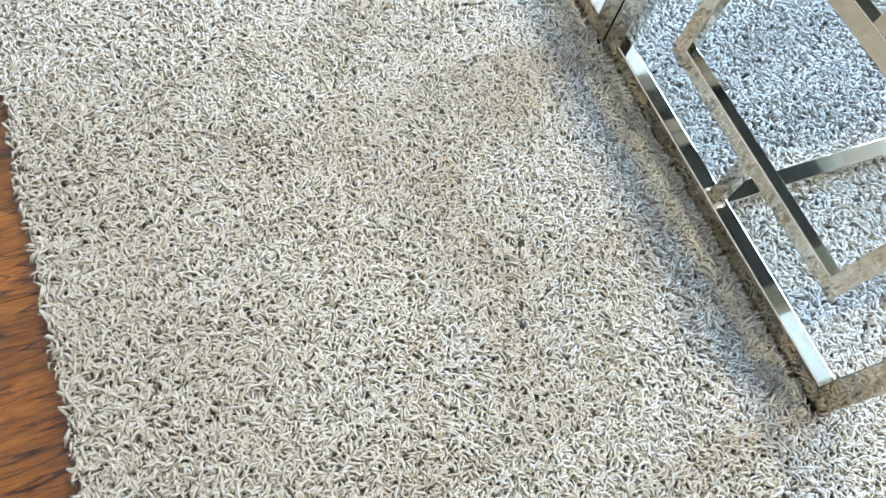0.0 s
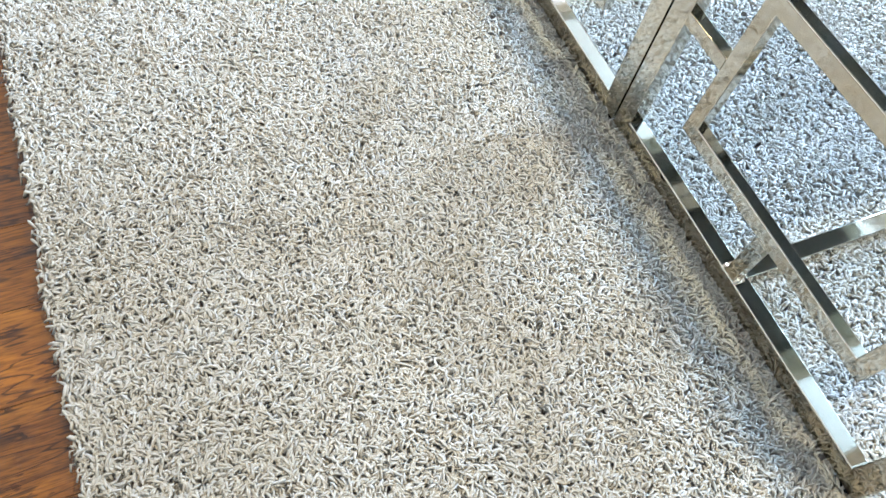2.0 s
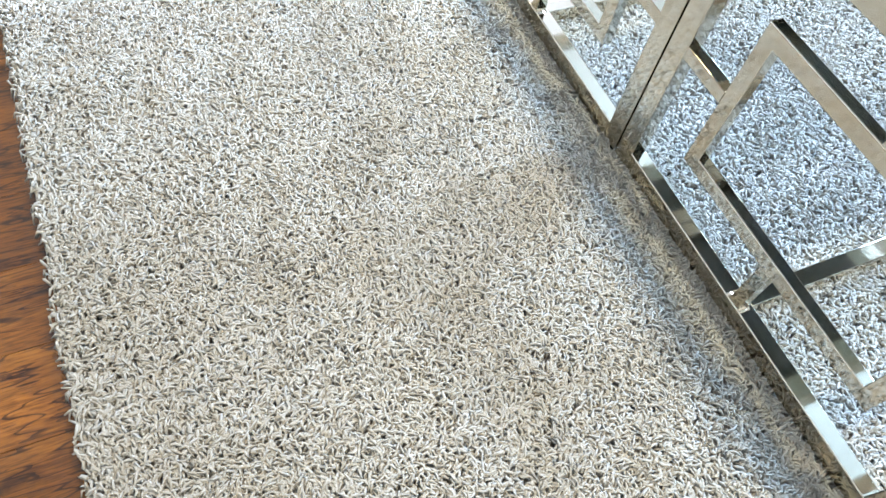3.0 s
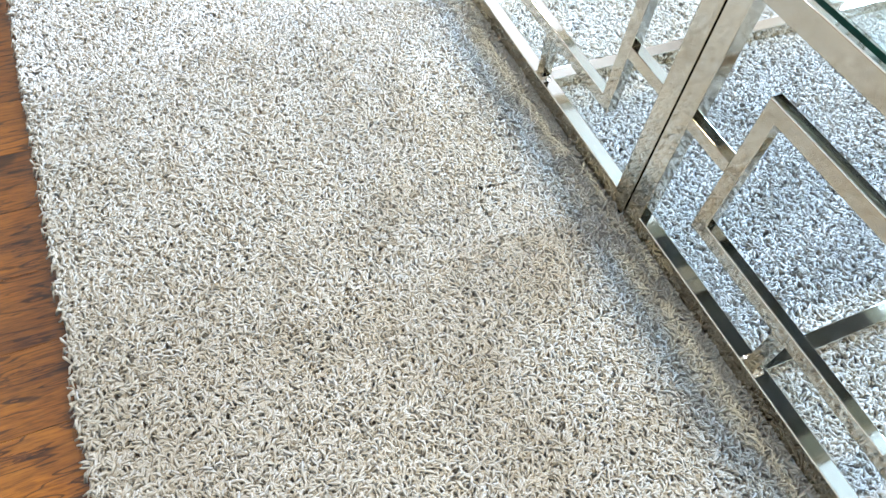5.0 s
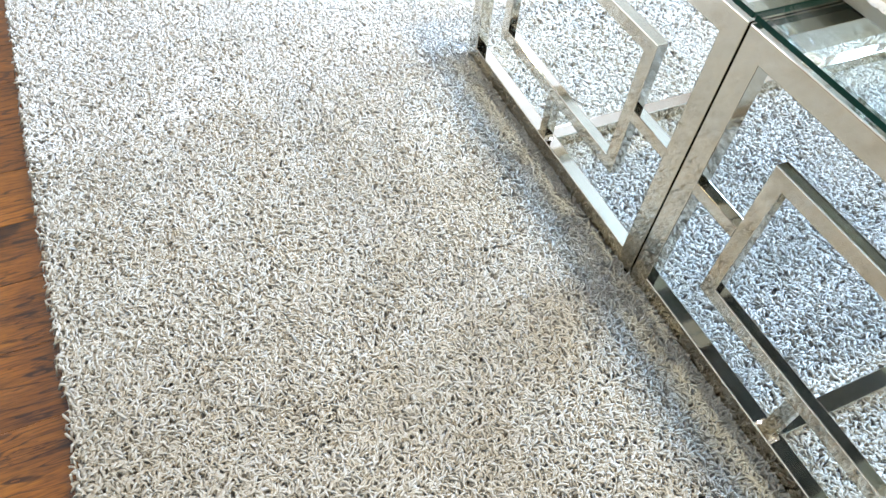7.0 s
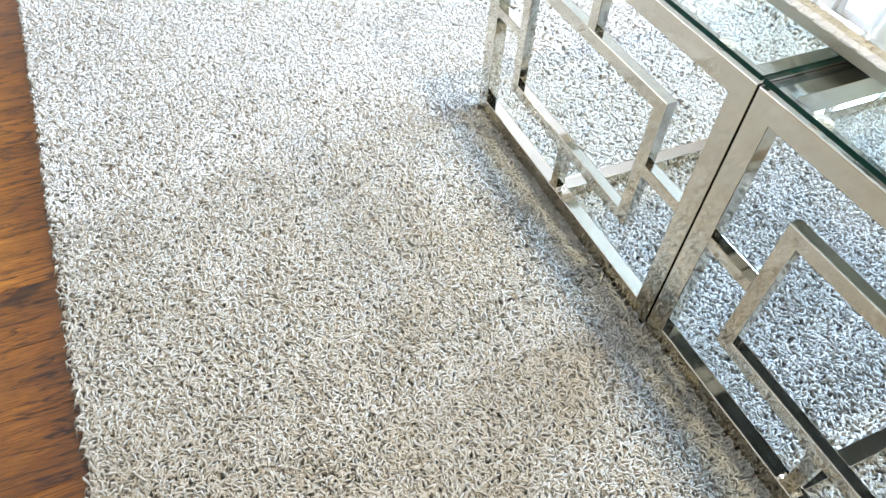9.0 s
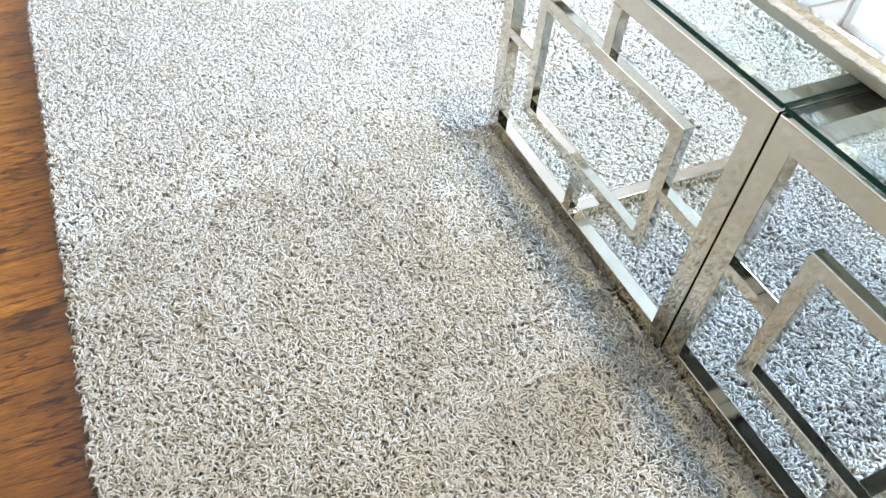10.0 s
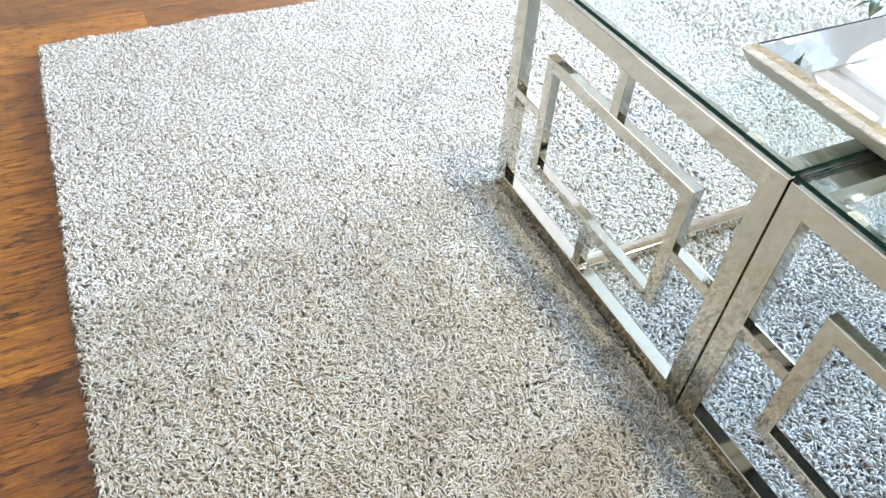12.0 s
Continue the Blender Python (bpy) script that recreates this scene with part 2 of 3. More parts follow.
def lathe(profile, steps=32, flute=0.0, flutes=0, lean=0.0, at=(0, 0, 0)):
    """A turned body from (radius, height) pairs; flutes ripple its wall."""
    bm = bmesh.new()
    rows = []
    for r, z in profile:
        row = []
        for k in range(steps):
            a = 2 * math.pi * k / steps
            w = r * (1 + flute * math.cos(flutes * a + lean * z)) if flutes else r
            row.append(bm.verts.new((at[0] + w * math.cos(a), at[1] + w * math.sin(a), at[2] + z)))
        rows.append(row)
    for lo, hi in zip(rows, rows[1:]):
        for k in range(steps):
            bm.faces.new((lo[k], lo[(k + 1) % steps], hi[(k + 1) % steps], hi[k]))
    bm.faces.new(rows[0][::-1])
    bm.faces.new(rows[-1])
    return bm


def empty(name, at=(0, 0, 0), turn=0.0):
    ob = new(name)
    ob.matrix_world = pose(*at, 0, 0, turn)
    ob.empty_display_size = 0.1
    return ob


# ---- the room ----
FLOOR = -0.028
X0, X1, Y0, Y1, TOP = -3.2, 3.2, -2.7, 4.7, 2.6


def wall(name, axis, place, lo, hi, opening, label, paint=PAINT):
    """A wall 0.14 thick with one window opening cut through it."""
    bm = bmesh.new()
    a, b, zb, zt = opening
    t = 0.14 if place > 0 else -0.14
    for u0, u1, z0, z1 in ((lo, a, FLOOR, TOP), (b, hi, FLOOR, TOP), (a, b, FLOOR, zb), (a, b, zt, TOP)):
        p0, p1 = min(place, place + t), max(place, place + t)
        if axis == "x":
            box(p0, p1, u0, u1, z0, z1, bm=bm)
        else:
            box(u0, u1, p0, p1, z0, z1, bm=bm)
    return tagged(part(name, bm, paint), label, "wall", "", "structure")


def plain_wall(name, x0, x1, y0, y1, label):
    return tagged(part(name, box(x0, x1, y0, y1, FLOOR, TOP), TAN), label, "wall", "", "structure")


def window(name, axis, place, a, b, zb, zt):
    """A white window: frame, sill, one mullion and one bar, four panes."""
    top = empty(name)
    tagged(top, "white painted window letting in daylight", "window", "windows", "structure")

    def bar(n, u0, u1, z0, z1, d0, d1):
        s = 1 if place > 0 else -1
        p = sorted((place + s * d0, place + s * d1))
        if axis == "x":
            return part(n, box(p[0], p[1], u0, u1, z0, z1, 0.004), TRIM, top)
        return part(n, box(u0, u1, p[0], p[1], z0, z1, 0.004), TRIM, top)

    mid, half = (a + b) / 2, (zb + zt) / 2
    bar("window_frame", a, a + 0.05, zb, zt, 0.05, 0.11)
    bar("window_frame", b - 0.05, b, zb, zt, 0.05, 0.11)
    bar("window_frame", a + 0.05, b - 0.05, zt - 0.05, zt, 0.05, 0.11)
    bar("window_frame", a + 0.05, b - 0.05, zb, zb + 0.05, 0.05, 0.11)
    bar("mullion", mid - 0.02, mid + 0.02, zb + 0.05, zt - 0.05, 0.06, 0.10)
    bar("glazing_bar", a + 0.05, mid - 0.02, half - 0.015, half + 0.015, 0.065, 0.095)
    bar("glazing_bar", mid + 0.02, b - 0.05, half - 0.015, half + 0.015, 0.065, 0.095)
    bar("window_sill", a - 0.05, b + 0.05, zb - 0.03, zb, -0.05, 0.05)
    return top


ceiling = tagged(part("ceiling", box(X0 - 0.14, X1 + 0.14, Y0 - 0.14, Y1 + 0.14, TOP, TOP + 0.1), CEILING), "plain cream painted ceiling of the room", "ceiling", "", "structure")
wall("wall_east", "x", X1, Y0, Y1, (-0.95, 2.05, 0.70, 2.16), "beige painted wall with a window")
wall("wall_west", "x", X0, Y0, Y1, (1.7, 3.5, 0.85, 2.20), "tan painted wall with an added window", TAN)
wall("wall_north", "y", Y1, X0, X1, (1.2, 3.0, 0.8, 2.3), "beige painted wall with a window")
plain_wall("wall_south", X0, X1, Y0 - 0.14, Y0, "plain tan painted wall")
window("window_1", "x", X1, -0.95, 2.05, 0.70, 2.16)
# unseen west window, added for the fill and bright tube edges
window("added_west_window", "x", X0, 1.7, 3.5, 0.85, 2.20)
window("window_3", "y", Y1, 1.2, 3.0, 0.8, 2.3)
ground = tagged(part("ground", box(-60, 60, -60, 60, -0.60, -0.50), matte_material("lawn", (0.05, 0.09, 0.03), (0.09, 0.14, 0.05), 3, 0.9)), "green lawn outside the windows", "ground", "", "structure")


def downlight(x, y):
    """A recessed ceiling light: white trim ring and frosted lens."""
    top = empty("ceiling_light", (x, y, TOP))
    tagged(top, "round recessed ceiling light with white trim", "ceiling light", "ceiling lights")
    bm = bmesh.new()
    rows = []
    for r, z in ((0.062, -0.001), (0.064, -0.014), (0.072, -0.016), (0.088, -0.008), (0.090, -0.001)):
        rows.append([bm.verts.new((r * math.cos(2 * math.pi * k / 32), r * math.sin(2 * math.pi * k / 32), z)) for k in range(32)])
    for lo, hi in zip(rows, rows[1:]):
        for k in range(32):
            bm.faces.new((lo[k], lo[(k + 1) % 32], hi[(k + 1) % 32], hi[k]))
    bmesh.ops.recalc_face_normals(bm, faces=bm.faces[:])
    part("trim_ring", bm, TRIM, top, "white trim ring", True)
    part("lens", lathe([(0.061, -0.010), (0.061, -0.004)], 32), LENS, top, "frosted lens")
    return top


for spot in DOWNLIGHTS:
    downlight(*spot)


# ---- the coffee tables ----
L, LX, H = 0.632, 1.264, 0.475   # short side, long side and height of a frame
TW, TD = 0.034, 0.027          # outer tube, across and deep
RW, RD = 0.0235, 0.019         # ring and links


def loop_frame(x0, x1, y0, y1, z0, z1, w, c):
    """A welded rectangle of tube standing across x, its long edges eased by c."""
    section = []
    for d, x, start in ((c, x0 + c, 180), (w - c, x0 + c, 270), (w - c, x1 - c, 0), (c, x1 - c, 90)):
        for k in range(6):
            a = radians(start + 18 * k)
            section.append((d + c * math.cos(a), x + c * math.sin(a)))
    bm = bmesh.new()
    corners = []
    for sy, sz in ((0, 0), (1, 0), (1, 1), (0, 1)):
        corners.append([bm.verts.new((x, y1 - d if sy else y0 + d, z1 - d if sz else z0 + d)) for d, x in section])
    n = len(section)
    for k in range(4):
        a, b = corners[k], corners[(k + 1) % 4]
        for j in range(n):
            bm.faces.new((a[j], b[j], b[(j + 1) % n], a[(j + 1) % n]))
    bmesh.ops.recalc_face_normals(bm, faces=bm.faces[:])
    return bm


def fillet(x0, x1, y, s, z, size):
    """A hollow-curved weld filling the corner between an upright at y and the rail top at z."""
    curve = [(y + s * size * (1 - math.sin(a)), z + size * (1 - math.cos(a))) for a in (k * math.pi / 12 for k in range(7))]
    ring = [(y - s * 0.001, z + size)] + curve[::-1] + [(y + s * size, z - 0.001), (y - s * 0.001, z - 0.001)]
    bm = bmesh.new()
    a, b = [[bm.verts.new((x, q, w)) for q, w in ring] for x in (x0 + 0.0005, x1 - 0.0005)]
    for k in range(len(ring)):
        bm.faces.new((a[k], a[(k + 1) % len(ring)], b[(k + 1) % len(ring)], b[k]))
    bm.faces.new(a[::-1])
    bm.faces.new(b)
    bmesh.ops.recalc_face_normals(bm, faces=bm.faces[:])
    return bm


def coffee_table(at):
    top = empty("coffee_table", at)
    tagged(top, "long nickel coffee table with clear glass top on the rug", "coffee table", "pair of coffee tables")
    low = -0.005
    gap = 0.0016

    def tube(name, *b):
        return part(name, box(*b, 0.0011, 2), CHROME, top)

    for side in (0, 1):
        def across(d0, d1):
            return (d0, d1) if side == 0 else (LX - d1, LX - d0)
        x = across(0.0, TD)
        frame_side = part("side_frame", loop_frame(*x, gap, L - gap, low, H, TW, 0.0021), CHROME, top, "welded rectangular nickel side frame")
        for y in (TW / 2, L - TW / 2):
            foot = lathe([(0.010, -0.012), (0.011, -0.010), (0.011, 0.0), (0.008, 0.003)], 14, at=((x[0] + x[1]) / 2, y, low))
            part("foot", foot, RUBBER, frame_side, "black rubber glide")
        r = across(0.001, 0.001 + RD)
        y0, y1, z0, z1 = 0.119, L - 0.119, 0.1175, 0.363
        part("ring", loop_frame(*r, y0, y1, z0, z1, RW, 0.0017), CHROME, top, "rectangular nickel ring inside the side frame")
        m, zm = L / 2, (z0 + z1) / 2
        h = 0.010
        tube("link", *r, m - h, m + h, z1, H - TW)
        tube("link", *r, m - h, m + h, low + TW, z0)
        for s in (-1, 1):
            part("weld_fillet", fillet(*r, m + s * h, s, low + TW, 0.007), CHROME, top, "bright weld fillet", True)
        tube("link", *r, TW, y0, zm - h, zm + h)
        tube("link", *r, y1, L - TW, zm - h, zm + h)
    tube("cross_rail", TD, LX - TD, gap, TW, H - TW, H - 0.0005)
    tube("cross_rail", TD, LX - TD, L - TW, L - gap, H - TW, H - 0.0005)
    tube("stretcher", TD, LX - TD, L / 2 - 0.013, L / 2 + 0.013, low, low + TW - 0.002)
    glass = box(0.002, LX - 0.002, 0.0015, L - 0.0015, H + 0.0035, H + 0.0125, 0.001)
    for f in glass.faces:
        if abs(f.normal.z) < 0.5:
            f.material_index = 1
    part("glass_top", glass, [PANE, PANE_EDGE], top, "clear glass pane with a green edge")
    for cx in (0.020, LX - 0.020):
        for cy in (0.080, L - 0.080):
            cup = lathe([(0.0112, 0.0), (0.0122, 0.0006), (0.0124, 0.0024), (0.0114, 0.0032), (0.0102, 0.0032), (0.0094, 0.0014), (0.0078, 0.0012), (0.0070, 0.0030), (0.0050, 0.0032), (0.0040, 0.0016), (0.0012, 0.0014)], 36, at=(cx, cy, H))
            part("bumper", cup, CLEAR, top, "clear round vinyl bumper", True).visible_shadow = False
    return top


table = coffee_table((0, 0, 0))
copy_thing(table, pose(0, -L, 0))


# ---- the mirrored tray ----
def tray():
    x0, x1, y0, y1 = 0.102, 0.762, -0.446, 0.214
    zb, zt = H + 0.0135, 0.524
    top = empty("tray", ((x0 + x1) / 2, (y0 + y1) / 2, zb))
    tagged(top, "mirrored tray with a rubbed champagne frame lying on the glass tops", "tray")
    hx, hy = (x1 - x0) / 2, (y1 - y0) / 2
    deep = zt - zb
    # frame section: inward distance and height, from the foot over the rim to the inner edge
    section = [(0.017, 0.0), (0.012, 0.004), (0.0012, deep - 0.0138), (0.0, deep - 0.0115), (0.0008, deep - 0.0098), (0.0052, deep - 0.0050), (0.0060, deep - 0.0046), (0.0114, deep - 0.0002), (0.0118, deep), (0.0124, deep - 0.0005), (0.0128, deep - 0.0024), (0.030, 0.0035), (0.062, 0.0032), (0.062, 0.0)]
    corners = [(-1, -1), (1, -1), (1, 1), (-1, 1)]
    for k in range(4):
        (ax, ay), (bx, by) = corners[k], corners[(k + 1) % 4]
        bm = bmesh.new()
        rows = []
        steps = 90
        rough = random.Random(20 + k)
        for s in range(steps + 1):
            u = s / steps
            row = []
            for j, (d, z) in enumerate(section):
                if 3 <= j <= 7 and 0 < s < steps:
                    d, z = d + rough.uniform(-0.0006, 0.0006), z + rough.uniform(-0.0009, 0.0004)
                pa, pb = Vector((ax * (hx - d), ay * (hy - d), z)), Vector((bx * (hx - d), by * (hy - d), z))
                row.append(bm.verts.new(pa.lerp(pb, u)))
            rows.append(row)
        n = len(section)
        for lo, hi in zip(rows, rows[1:]):
            for j in range(n):
                face = bm.faces.new((lo[j], hi[j], hi[(j + 1) % n], lo[(j + 1) % n]))
                face.material_index = 1 if 3 <= j <= 4 else 2 if 5 <= j <= 7 else 3 if 8 <= j <= 9 else 0
        bm.faces.new(rows[0])
        bm.faces.new(rows[-1][::-1])
        bmesh.ops.recalc_face_normals(bm, faces=bm.faces[:])
        part("frame_side", bm, [PEWTER, WORN, CHAMPAGNE, FELT], top, "rubbed champagne frame moulding")
        # bevelled mirror strip leaning inwards
        bm = bmesh.new()
        up, dn = (0.0134, deep - 0.0048), (0.066, 0.0075)
        pts = []
        for thick in (0.0, 0.003):
            for d, z in (up, dn):
                for cx, cy in ((ax, ay), (bx, by)):
                    pts.append(bm.verts.new((cx * (hx - d - thick * 0.3), cy * (hy - d - thick * 0.3), z + thick)))
        for f in ((0, 1, 3, 2), (4, 6, 7, 5), (0, 4, 5, 1), (2, 3, 7, 6), (0, 2, 6, 4), (1, 5, 7, 3)):
            bm.faces.new([pts[i] for i in f])
        bmesh.ops.recalc_face_normals(bm, faces=bm.faces[:])
        part("mirror_strip", bm, MIRROR, top, "slanted mirror strip")
    part("mirror_base", box(-hx + 0.065, hx - 0.065, -hy + 0.065, hy - 0.065, 0.004, 0.0085, 0.0008), MIRROR, top, "flat mirror bottom")
    part("underside", box(-hx + 0.063, hx - 0.063, -hy + 0.063, hy - 0.063, 0.0, 0.0030), FELT, top, "black felt underside")
    return top


tray()


def leaf(p, turn, tilt, size):
    """A pointed leaf, folded along its rib and drooping, 0.5 mm thick."""
    bm = bmesh.new()
    widths = (0.02, 0.20, 0.27, 0.22, 0.11, 0.0)
    m = Matrix.Translation(p) @ Euler((0, -tilt, turn)).to_matrix().to_4x4()
    up, dn = [], []
    for k, w in enumerate(widths):
        u = k / 5
        z = -0.35 * u * u * size
        for rows, off in ((up, 0.0003), (dn, -0.0003)):
            rows.append([bm.verts.new(m @ Vector((u * size, v * w * size, z + abs(v) * w * size * 0.35 + off))) for v in (-1, 0, 1)])
    for k in range(5):
        for j in range(2):
            bm.faces.new((up[k][j], up[k + 1][j], up[k + 1][j + 1], up[k][j + 1]))
            bm.faces.new((dn[k][j], dn[k][j + 1], dn[k + 1][j + 1], dn[k + 1][j]))
        for j in (0, 2):
            bm.faces.new((up[k][j], dn[k][j], dn[k + 1][j], up[k + 1][j]))
    bmesh.ops.recalc_face_normals(bm, faces=bm.faces[:])
    return bm


def stem_mesh(curve, r):
    bm = bmesh.new()
    rows = [[bm.verts.new(p + Vector((r * math.cos(q), r * math.sin(q), 0))) for q in (0, 1.26, 2.51, 3.77, 5.03)] for p in curve]
    for lo, hi in zip(rows, rows[1:]):
        for j in range(5):
            bm.faces.new((lo[j], lo[(j + 1) % 5], hi[(j + 1) % 5], hi[j]))
    return bm


def petal(size, turn, open_by, base):
    """A cupped, wavy petal, 0.6 mm thick, opening from a flower's heart."""
    bm = bmesh.new()
    cols, rows = 6, 6
    m = Matrix.Translation(base) @ Euler((0, 0, turn)).to_matrix().to_4x4()
    sheets = []
    for off in (0.0003, -0.0003):
        grid = []
        for i in range(rows + 1):
            u = i / rows
            line = []
            for j in range(cols + 1):
                v = 2 * j / cols - 1
                wide = size * 0.62 * math.sin(min(1.0, 0.22 + u) * 1.75) ** 0.8
                lift = u * size
                x = lift * math.sin(open_by * (0.55 + 0.6 * u)) + off - 0.22 * size * v * v * math.cos(open_by)
                z = lift * math.cos(open_by * (0.55 + 0.6 * u)) - 0.10 * size * u * v * v + 0.03 * size * u * math.sin(5 * v + turn * 3)
                line.append(bm.verts.new(m @ Vector((x, v * wide, z + off))))
            grid.append(line)
        sheets.append(grid)
    for i in range(rows):
        for j in range(cols):
            a, b = sheets
            bm.faces.new((a[i][j], a[i][j + 1], a[i + 1][j + 1], a[i + 1][j]))
            bm.faces.new((b[i][j], b[i + 1][j], b[i + 1][j + 1], b[i][j + 1]))
    bmesh.ops.recalc_face_normals(bm, faces=bm.faces[:])
    return bm


def bouquet(at):
    """A white vase with large white flowers and dark leaves."""
    rng = random.Random(4)
    top = empty("flower_vase", at)
    tagged(top, "white vase of large white flowers with green leaves", "flowers")
    outer = [(0.052, 0.0), (0.060, 0.003), (0.076, 0.03), (0.088, 0.07), (0.092, 0.11), (0.082, 0.155), (0.064, 0.185), (0.062, 0.195), (0.066, 0.205), (0.063, 0.207), (0.056, 0.190)]
    part("vase", lathe(outer, 96, 0.03, 16, 9.0), CERAMIC, top, "white fluted ceramic body", True)
    for fx, fy, fz, size in ((-0.02, 0.075, 0.345, 0.066), (0.06, 0.06, 0.35, 0.07), (0.0, -0.01, 0.39, 0.075), (-0.06, -0.06, 0.34, 0.07), (0.07, -0.06, 0.33, 0.068)):
        heart = Vector((fx, fy, fz))
        neck = Vector((fx * 0.25, fy * 0.25, 0.195))
        stem = part("stem", stem_mesh([Vector((0, 0, 0.10)), neck, neck.lerp(heart, 0.5) + Vector((0, 0, 0.01)), heart - Vector((0, 0, 0.028))], 0.0025), STEM, top)
        for ring, (count, opening, scale) in enumerate(((5, 0.25, 0.62), (7, 0.62, 0.85), (9, 1.0, 1.0), (9, 1.35, 1.02))):
            for k in range(count):
                a = 2 * math.pi * (k + 0.37 * ring) / count + rng.uniform(-0.12, 0.12)
                part("petal", petal(size * scale, a, opening + rng.uniform(-0.1, 0.1), heart - Vector((0, 0, 0.03))), PETAL, stem, smooth=True)
        for k in range(5 if fy < 0 else 0):
            a = math.atan2(fy, fx) + (k - 2) * 0.5 + rng.uniform(-0.2, 0.2)
            p = neck.lerp(heart, rng.uniform(0.45, 0.7))
            part("leaf", leaf(p, a, rng.uniform(-0.5, 0.1), rng.uniform(0.045, 0.065)), LEAF, stem, smooth=True)
    # one long spray hangs over the rim of the tray
    p0, p1, p2 = Vector((0, 0, 0.195)), Vector((-0.13, 0.05, 0.24)), Vector((-0.226, 0.068, 0.088))
    curve = [p0 * (1 - u) ** 2 + p1 * 2 * u * (1 - u) + p2 * u * u for u in (0, 0.15, 0.3, 0.45, 0.6, 0.75, 0.9, 1.0)]
    spray = part("stem", stem_mesh(curve, 0.0014), STEM, top)
    for k, p in enumerate(curve[4:]):
        for side in (-1, 1):
            part("leaf", leaf(p, 2.75 + side * rng.uniform(0.4, 1.1), rng.uniform(-0.5, 0.1), rng.uniform(0.030, 0.042)), LEAF, spray, smooth=True)
    return top


bouquet((0.468, 0.082, H + 0.0225))


# ---- the rug ----
TURN_RUG = 0.85
RX0, RX1, RY0, RY1 = -0.864, 2.05, -1.52, 1.595
rug = empty("shag_rug", (0, 0, FLOOR), TURN_RUG)
tagged(rug, "thick grey beige shag rug on the wooden floor", "rug")
ro = 0.012
part("backing", box(RX0 + ro, RX1 - ro, RY0 + ro, RY1 - ro, 0.0005, 0.0130, 0.004), BACKING, rug, "woven rug backing")


def smooth_field(x, y, seed, size):
    """A soft wavy value between about -1 and 1 at each place."""
    g = np.random.default_rng(seed)
    out = np.zeros_like(x)
    for k in range(6):
        a, f, ph = g.uniform(0, 6.28), g.uniform(0.7, 1.6) / size, g.uniform(0, 6.28)
        out += np.sin((x * np.cos(a) + y * np.sin(a)) * f * 6.28 + ph)
    return out / 3.2


def yarn_ends(spots, seed, rings, radius, wild=1.0):
    """Bent yarn ends, each a three-sided tube: corners, sides and tips. Less wild: brushed flatter."""
    g = np.random.default_rng(seed)
    x, y = spots
    n = len(x)
    lean = 2.6 * smooth_field(x, y, 5, 0.45) + g.normal(0, 1.25, n)
    length = g.uniform(0.012, 0.022, n)
    height = 0.026 + 0.0022 * wild * smooth_field(x, y, 8, 0.12) + g.normal(0, 0.0013 * wild, n)
    height = np.clip(height, 0.0212, 0.0325)
    # pressed flat where the table frames stand
    cr, sr = math.cos(radians(TURN_RUG)), math.sin(radians(TURN_RUG))
    wx, wy = cr * x - sr * y, sr * x + cr * y
    under = ((np.abs(wx - 0.015) < 0.018) | (np.abs(wx - LX + 0.015) < 0.018)) & (np.abs(wy) < L + 0.003)
    height = np.where(under, 0.014, height)
    bend = g.normal(0, 1.7, n)
    # near the border the yarn hangs outwards
    edge = np.minimum.reduce([x - RX0, RX1 - x, y - RY0, RY1 - y])
    u = np.linspace(0, 1, rings)
    path = np.zeros((n, rings, 3))
    head = lean[:, None] + bend[:, None] * (u[None] - 0.3)
    step = length[:, None] * np.array([0.0, 0.16, 0.42, 0.42][:rings] if rings == 4 else [0.0, 0.4, 0.6])[None]
    path[:, :, 0] = x[:, None] + np.cumsum(step * np.cos(head), 1)
    path[:, :, 1] = y[:, None] + np.cumsum(step * np.sin(head), 1)
    rise = np.array([0.25, 0.86, 1.0, 0.0] if rings == 4 else [0.3, 1.0, 0.0])
    drop = g.uniform(1.0 - 0.38 * wild, 1.0, n)
    path[:, :, 2] = height[:, None] * rise[None]
    path[:, -1, 2] = height * drop
    fringe = edge < 0.012
    path[fringe, -1, 2] = (height * g.uniform(0.25, 0.8, n))[fringe]
    # no yarn end reaches far past the border
    out = g.uniform(-0.003, 0.004, n)
    for axis, lo, hi in ((0, RX0, RX1), (1, RY0, RY1)):
        line = path[:, :, axis]
        line += np.maximum(lo - out - line.min(1), 0)[:, None] - np.maximum(line.max(1) - hi - out, 0)[:, None]
    along = np.gradient(path, axis=1)
    along /= np.linalg.norm(along, axis=2, keepdims=True) + 1e-9
    ref = np.stack([-np.sin(lean), np.cos(lean), 0 * lean], -1)[:, None, :]
    a = ref - (ref * along).sum(-1, keepdims=True) * along
    a /= np.linalg.norm(a, axis=2, keepdims=True) + 1e-9
    b = np.cross(along, a)
    rad = (radius * g.uniform(0.8, 1.25, n))[:, None, None] * (np.array([0.85, 1.0, 1.05, 0.7]) if rings == 4 else np.array([0.9, 1.1, 0.75]))[None, :, None]
    verts = np.stack([path + rad * (1.15 * math.cos(q) * a + 0.9 * math.sin(q) * b) for q in (1.57, 3.66, 5.76)], 2).reshape(-1, 3)
    base = (np.arange(n) * rings * 3)[:, None, None, None]
    ring = (np.arange(rings - 1) * 3)[None, :, None, None]
    k = np.arange(3)
    quad = np.stack([k, (k + 1) % 3, (k + 1) % 3 + 3, k + 3], -1)[None, None]
    quads = (base + ring + quad).reshape(-1, 4)
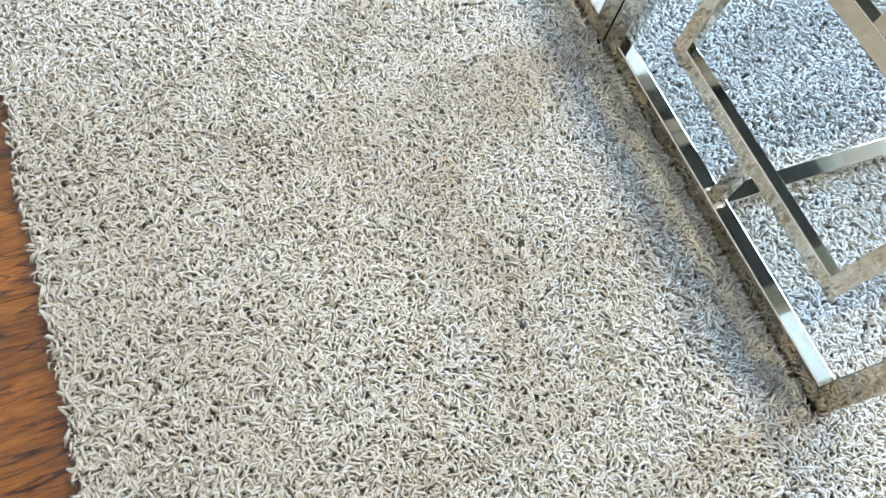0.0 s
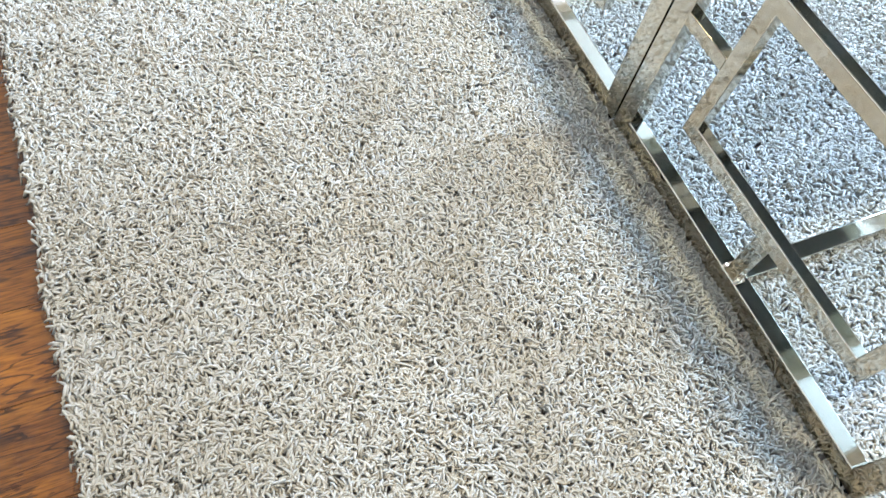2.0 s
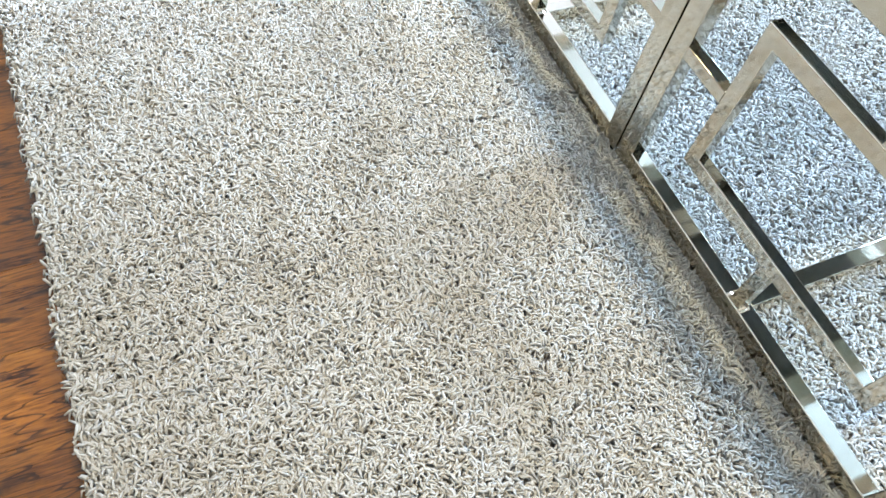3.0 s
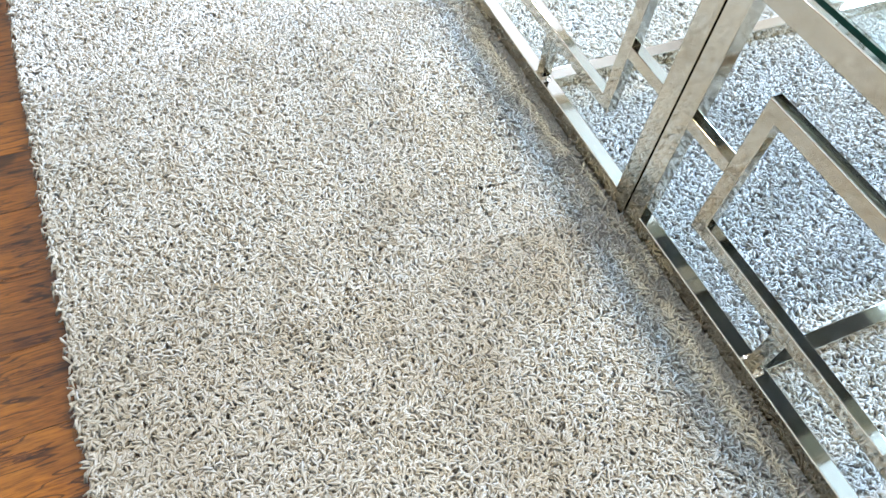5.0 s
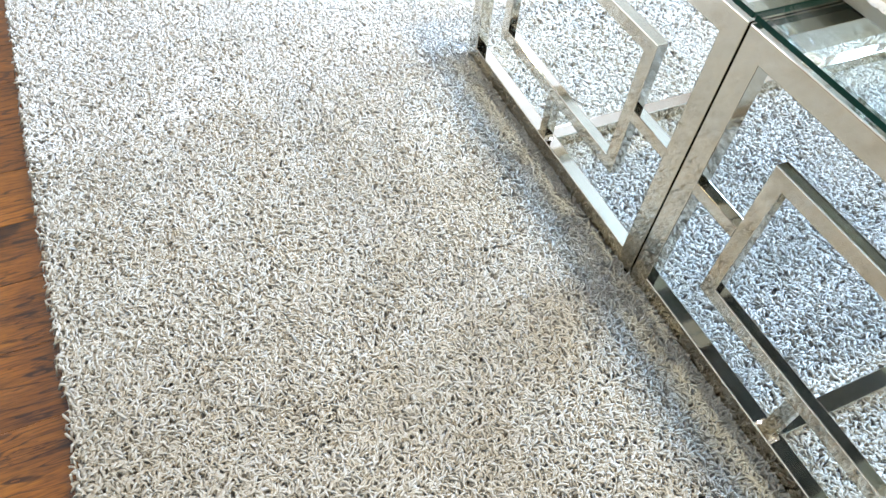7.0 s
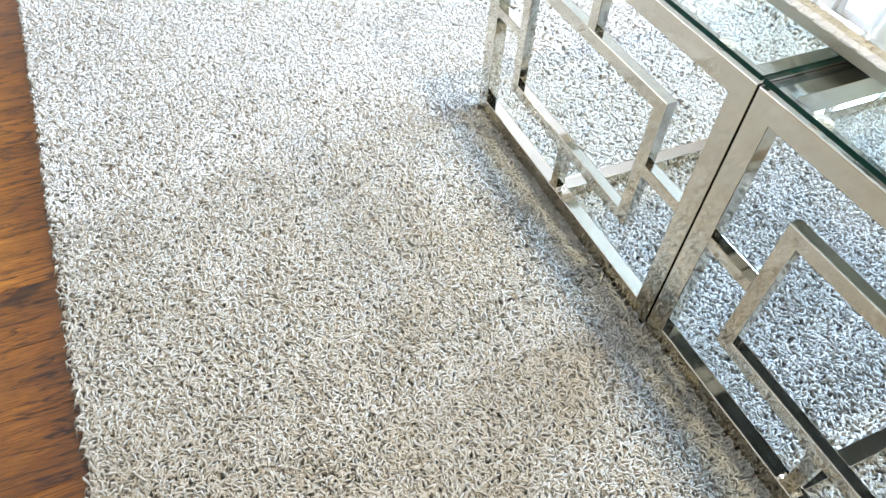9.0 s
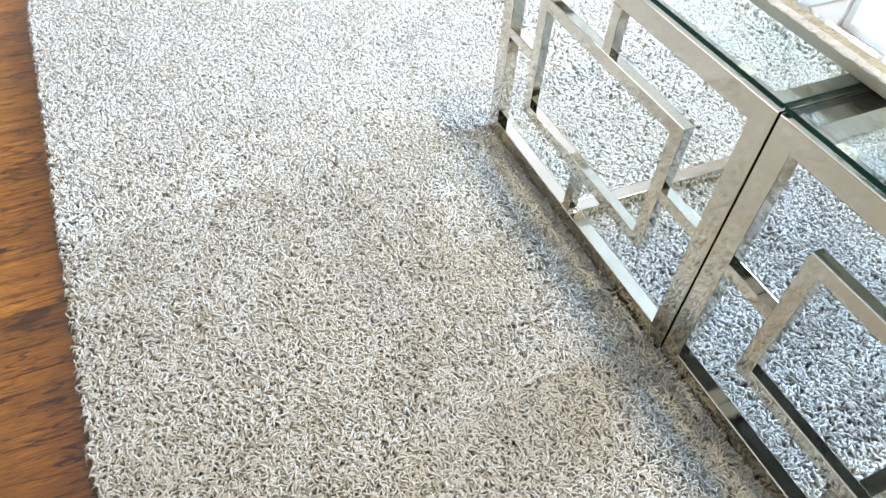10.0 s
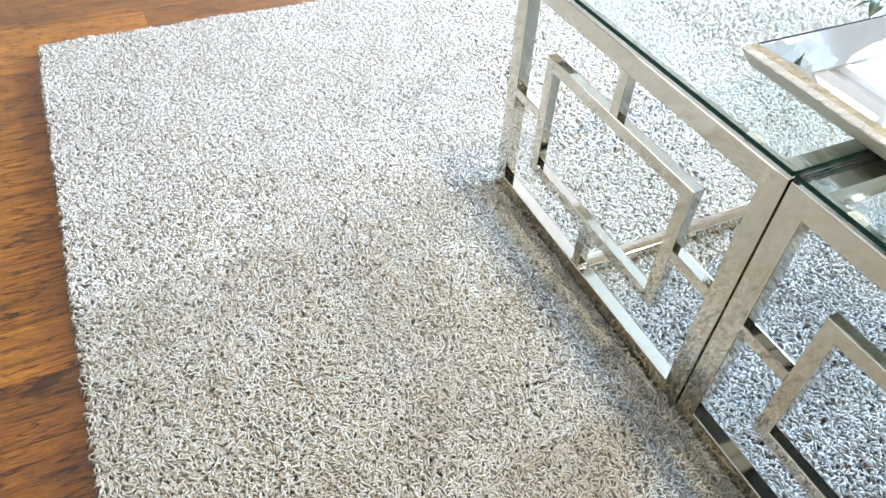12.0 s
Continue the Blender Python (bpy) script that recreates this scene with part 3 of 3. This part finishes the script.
    tips = (np.arange(n) * rings * 3)[:, None] + (rings - 1) * 3 + np.arange(3)[None]
    return verts, quads, tips


def spots(x0, x1, y0, y1, gap, seed):
    """Places on a jittered grid."""
    g = np.random.default_rng(seed)
    xs, ys = np.meshgrid(np.arange(x0 + gap / 2, x1, gap), np.arange(y0 + gap / 2, y1, gap))
    return (xs + g.uniform(-0.55, 0.55, xs.shape) * gap).ravel(), (ys + g.uniform(-0.55, 0.55, ys.shape) * gap).ravel()


def shag(fields):
    """All yarn ends of the rug in one mesh."""
    verts, quads, tips, n = [], [], [], 0
    for v, q, t in fields:
        verts.append(v)
        quads.append(q + n)
        tips.append(t + n)
        n += len(v)
    verts, quads, tips = np.concatenate(verts), np.concatenate(quads), np.concatenate(tips)
    me = bpy.data.meshes.new("shag")
    nq, nt = len(quads), len(tips)
    me.vertices.add(len(verts))
    me.vertices.foreach_set("co", verts.astype(np.float32).ravel())
    me.loops.add(nq * 4 + nt * 3)
    me.loops.foreach_set("vertex_index", np.concatenate([quads.ravel(), tips.ravel()]).astype(np.int32))
    me.polygons.add(nq + nt)
    starts = np.concatenate([np.arange(nq) * 4, nq * 4 + np.arange(nt) * 3])
    me.polygons.foreach_set("loop_start", starts.astype(np.int32))
    me.polygons.foreach_set("use_smooth", np.ones(nq + nt, bool))
    me.update(calc_edges=True)
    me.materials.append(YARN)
    ob = new("shag", me)
    ob.parent = rug
    return tagged(ob, "dense curled grey beige yarn", kind="stuff")


shag([
    yarn_ends(spots(RX0 + 0.006, 0.06, -0.62, 0.55, 0.0041, 1), 11, 4, 0.00172),
    yarn_ends(spots(0.06, 0.90, -0.62, 0.55, 0.0050, 6), 16, 3, 0.00220, 0.55),
    yarn_ends(spots(-0.45, 0.42, -0.80, -0.62, 0.0043, 9), 19, 4, 0.00172),
    yarn_ends(spots(0.42, 0.90, -0.80, -0.62, 0.0070, 8), 18, 3, 0.0023),
    yarn_ends(spots(RX0 + 0.006, 0.20, 0.55, RY1 - 0.006, 0.0042, 2), 12, 3, 0.00176, 0.55),
    yarn_ends(spots(0.20, 0.90, 0.55, RY1 - 0.006, 0.0062, 3), 13, 3, 0.0026, 0.4),
    yarn_ends(spots(0.90, RX1 - 0.006, -0.80, RY1 - 0.006, 0.0150, 4), 14, 3, 0.0046),
    yarn_ends(spots(RX0 + 0.006, -0.45, -0.80, -0.62, 0.0070, 7), 17, 3, 0.0023),
    yarn_ends(spots(RX0 + 0.006, RX1 - 0.006, RY0 + 0.006, -0.80, 0.0160, 5), 15, 3, 0.0048),
])


# ---- the floor boards ----
floor = tagged(part("floor", box(X0 - 0.14, X1 + 0.14, Y0 - 0.14, Y1 + 0.14, FLOOR - 0.04, FLOOR - 0.0195), RUBBER), "dark oak strip floor", "floor", "", "structure")
BW = 0.127
rng = random.Random(7)
shared = {}
rest = bmesh.new()
count = 0
y = Y0
while y < Y1 - 0.01:
    x = X0
    first = rng.choice((0.25, 0.45, 0.7, 0.95))
    while x < X1 - 0.02:
        long = first or rng.choice((0.7, 0.95, 1.2, 1.5))
        first = 0.0
        if x + long > X1:
            long = X1 - x
        near = -0.9 < y < 2.6 and x + long > -2.0 and x < 1.0
        if near and count < 300 and x + long < X1 - 0.01:
            if long not in shared:
                shared[long] = mesh_of("board", box(0.0002, long - 0.0002, 0.0002, BW - 0.0002, -0.019, 0.0, 0.0004), OAK)
            board = new("board", shared[long])
            board.parent = floor
            board.location = (x, y, FLOOR)
            count += 1
        else:
            box(x + 0.0004, x + long - 0.0004, y + 0.0004, y + BW - 0.0004, FLOOR - 0.019, FLOOR, bm=rest)
        x += long
    y += BW
far_boards = part("far_boards", rest, OAK, floor)
tagged(far_boards, "more of the same oak boards", kind="stuff")
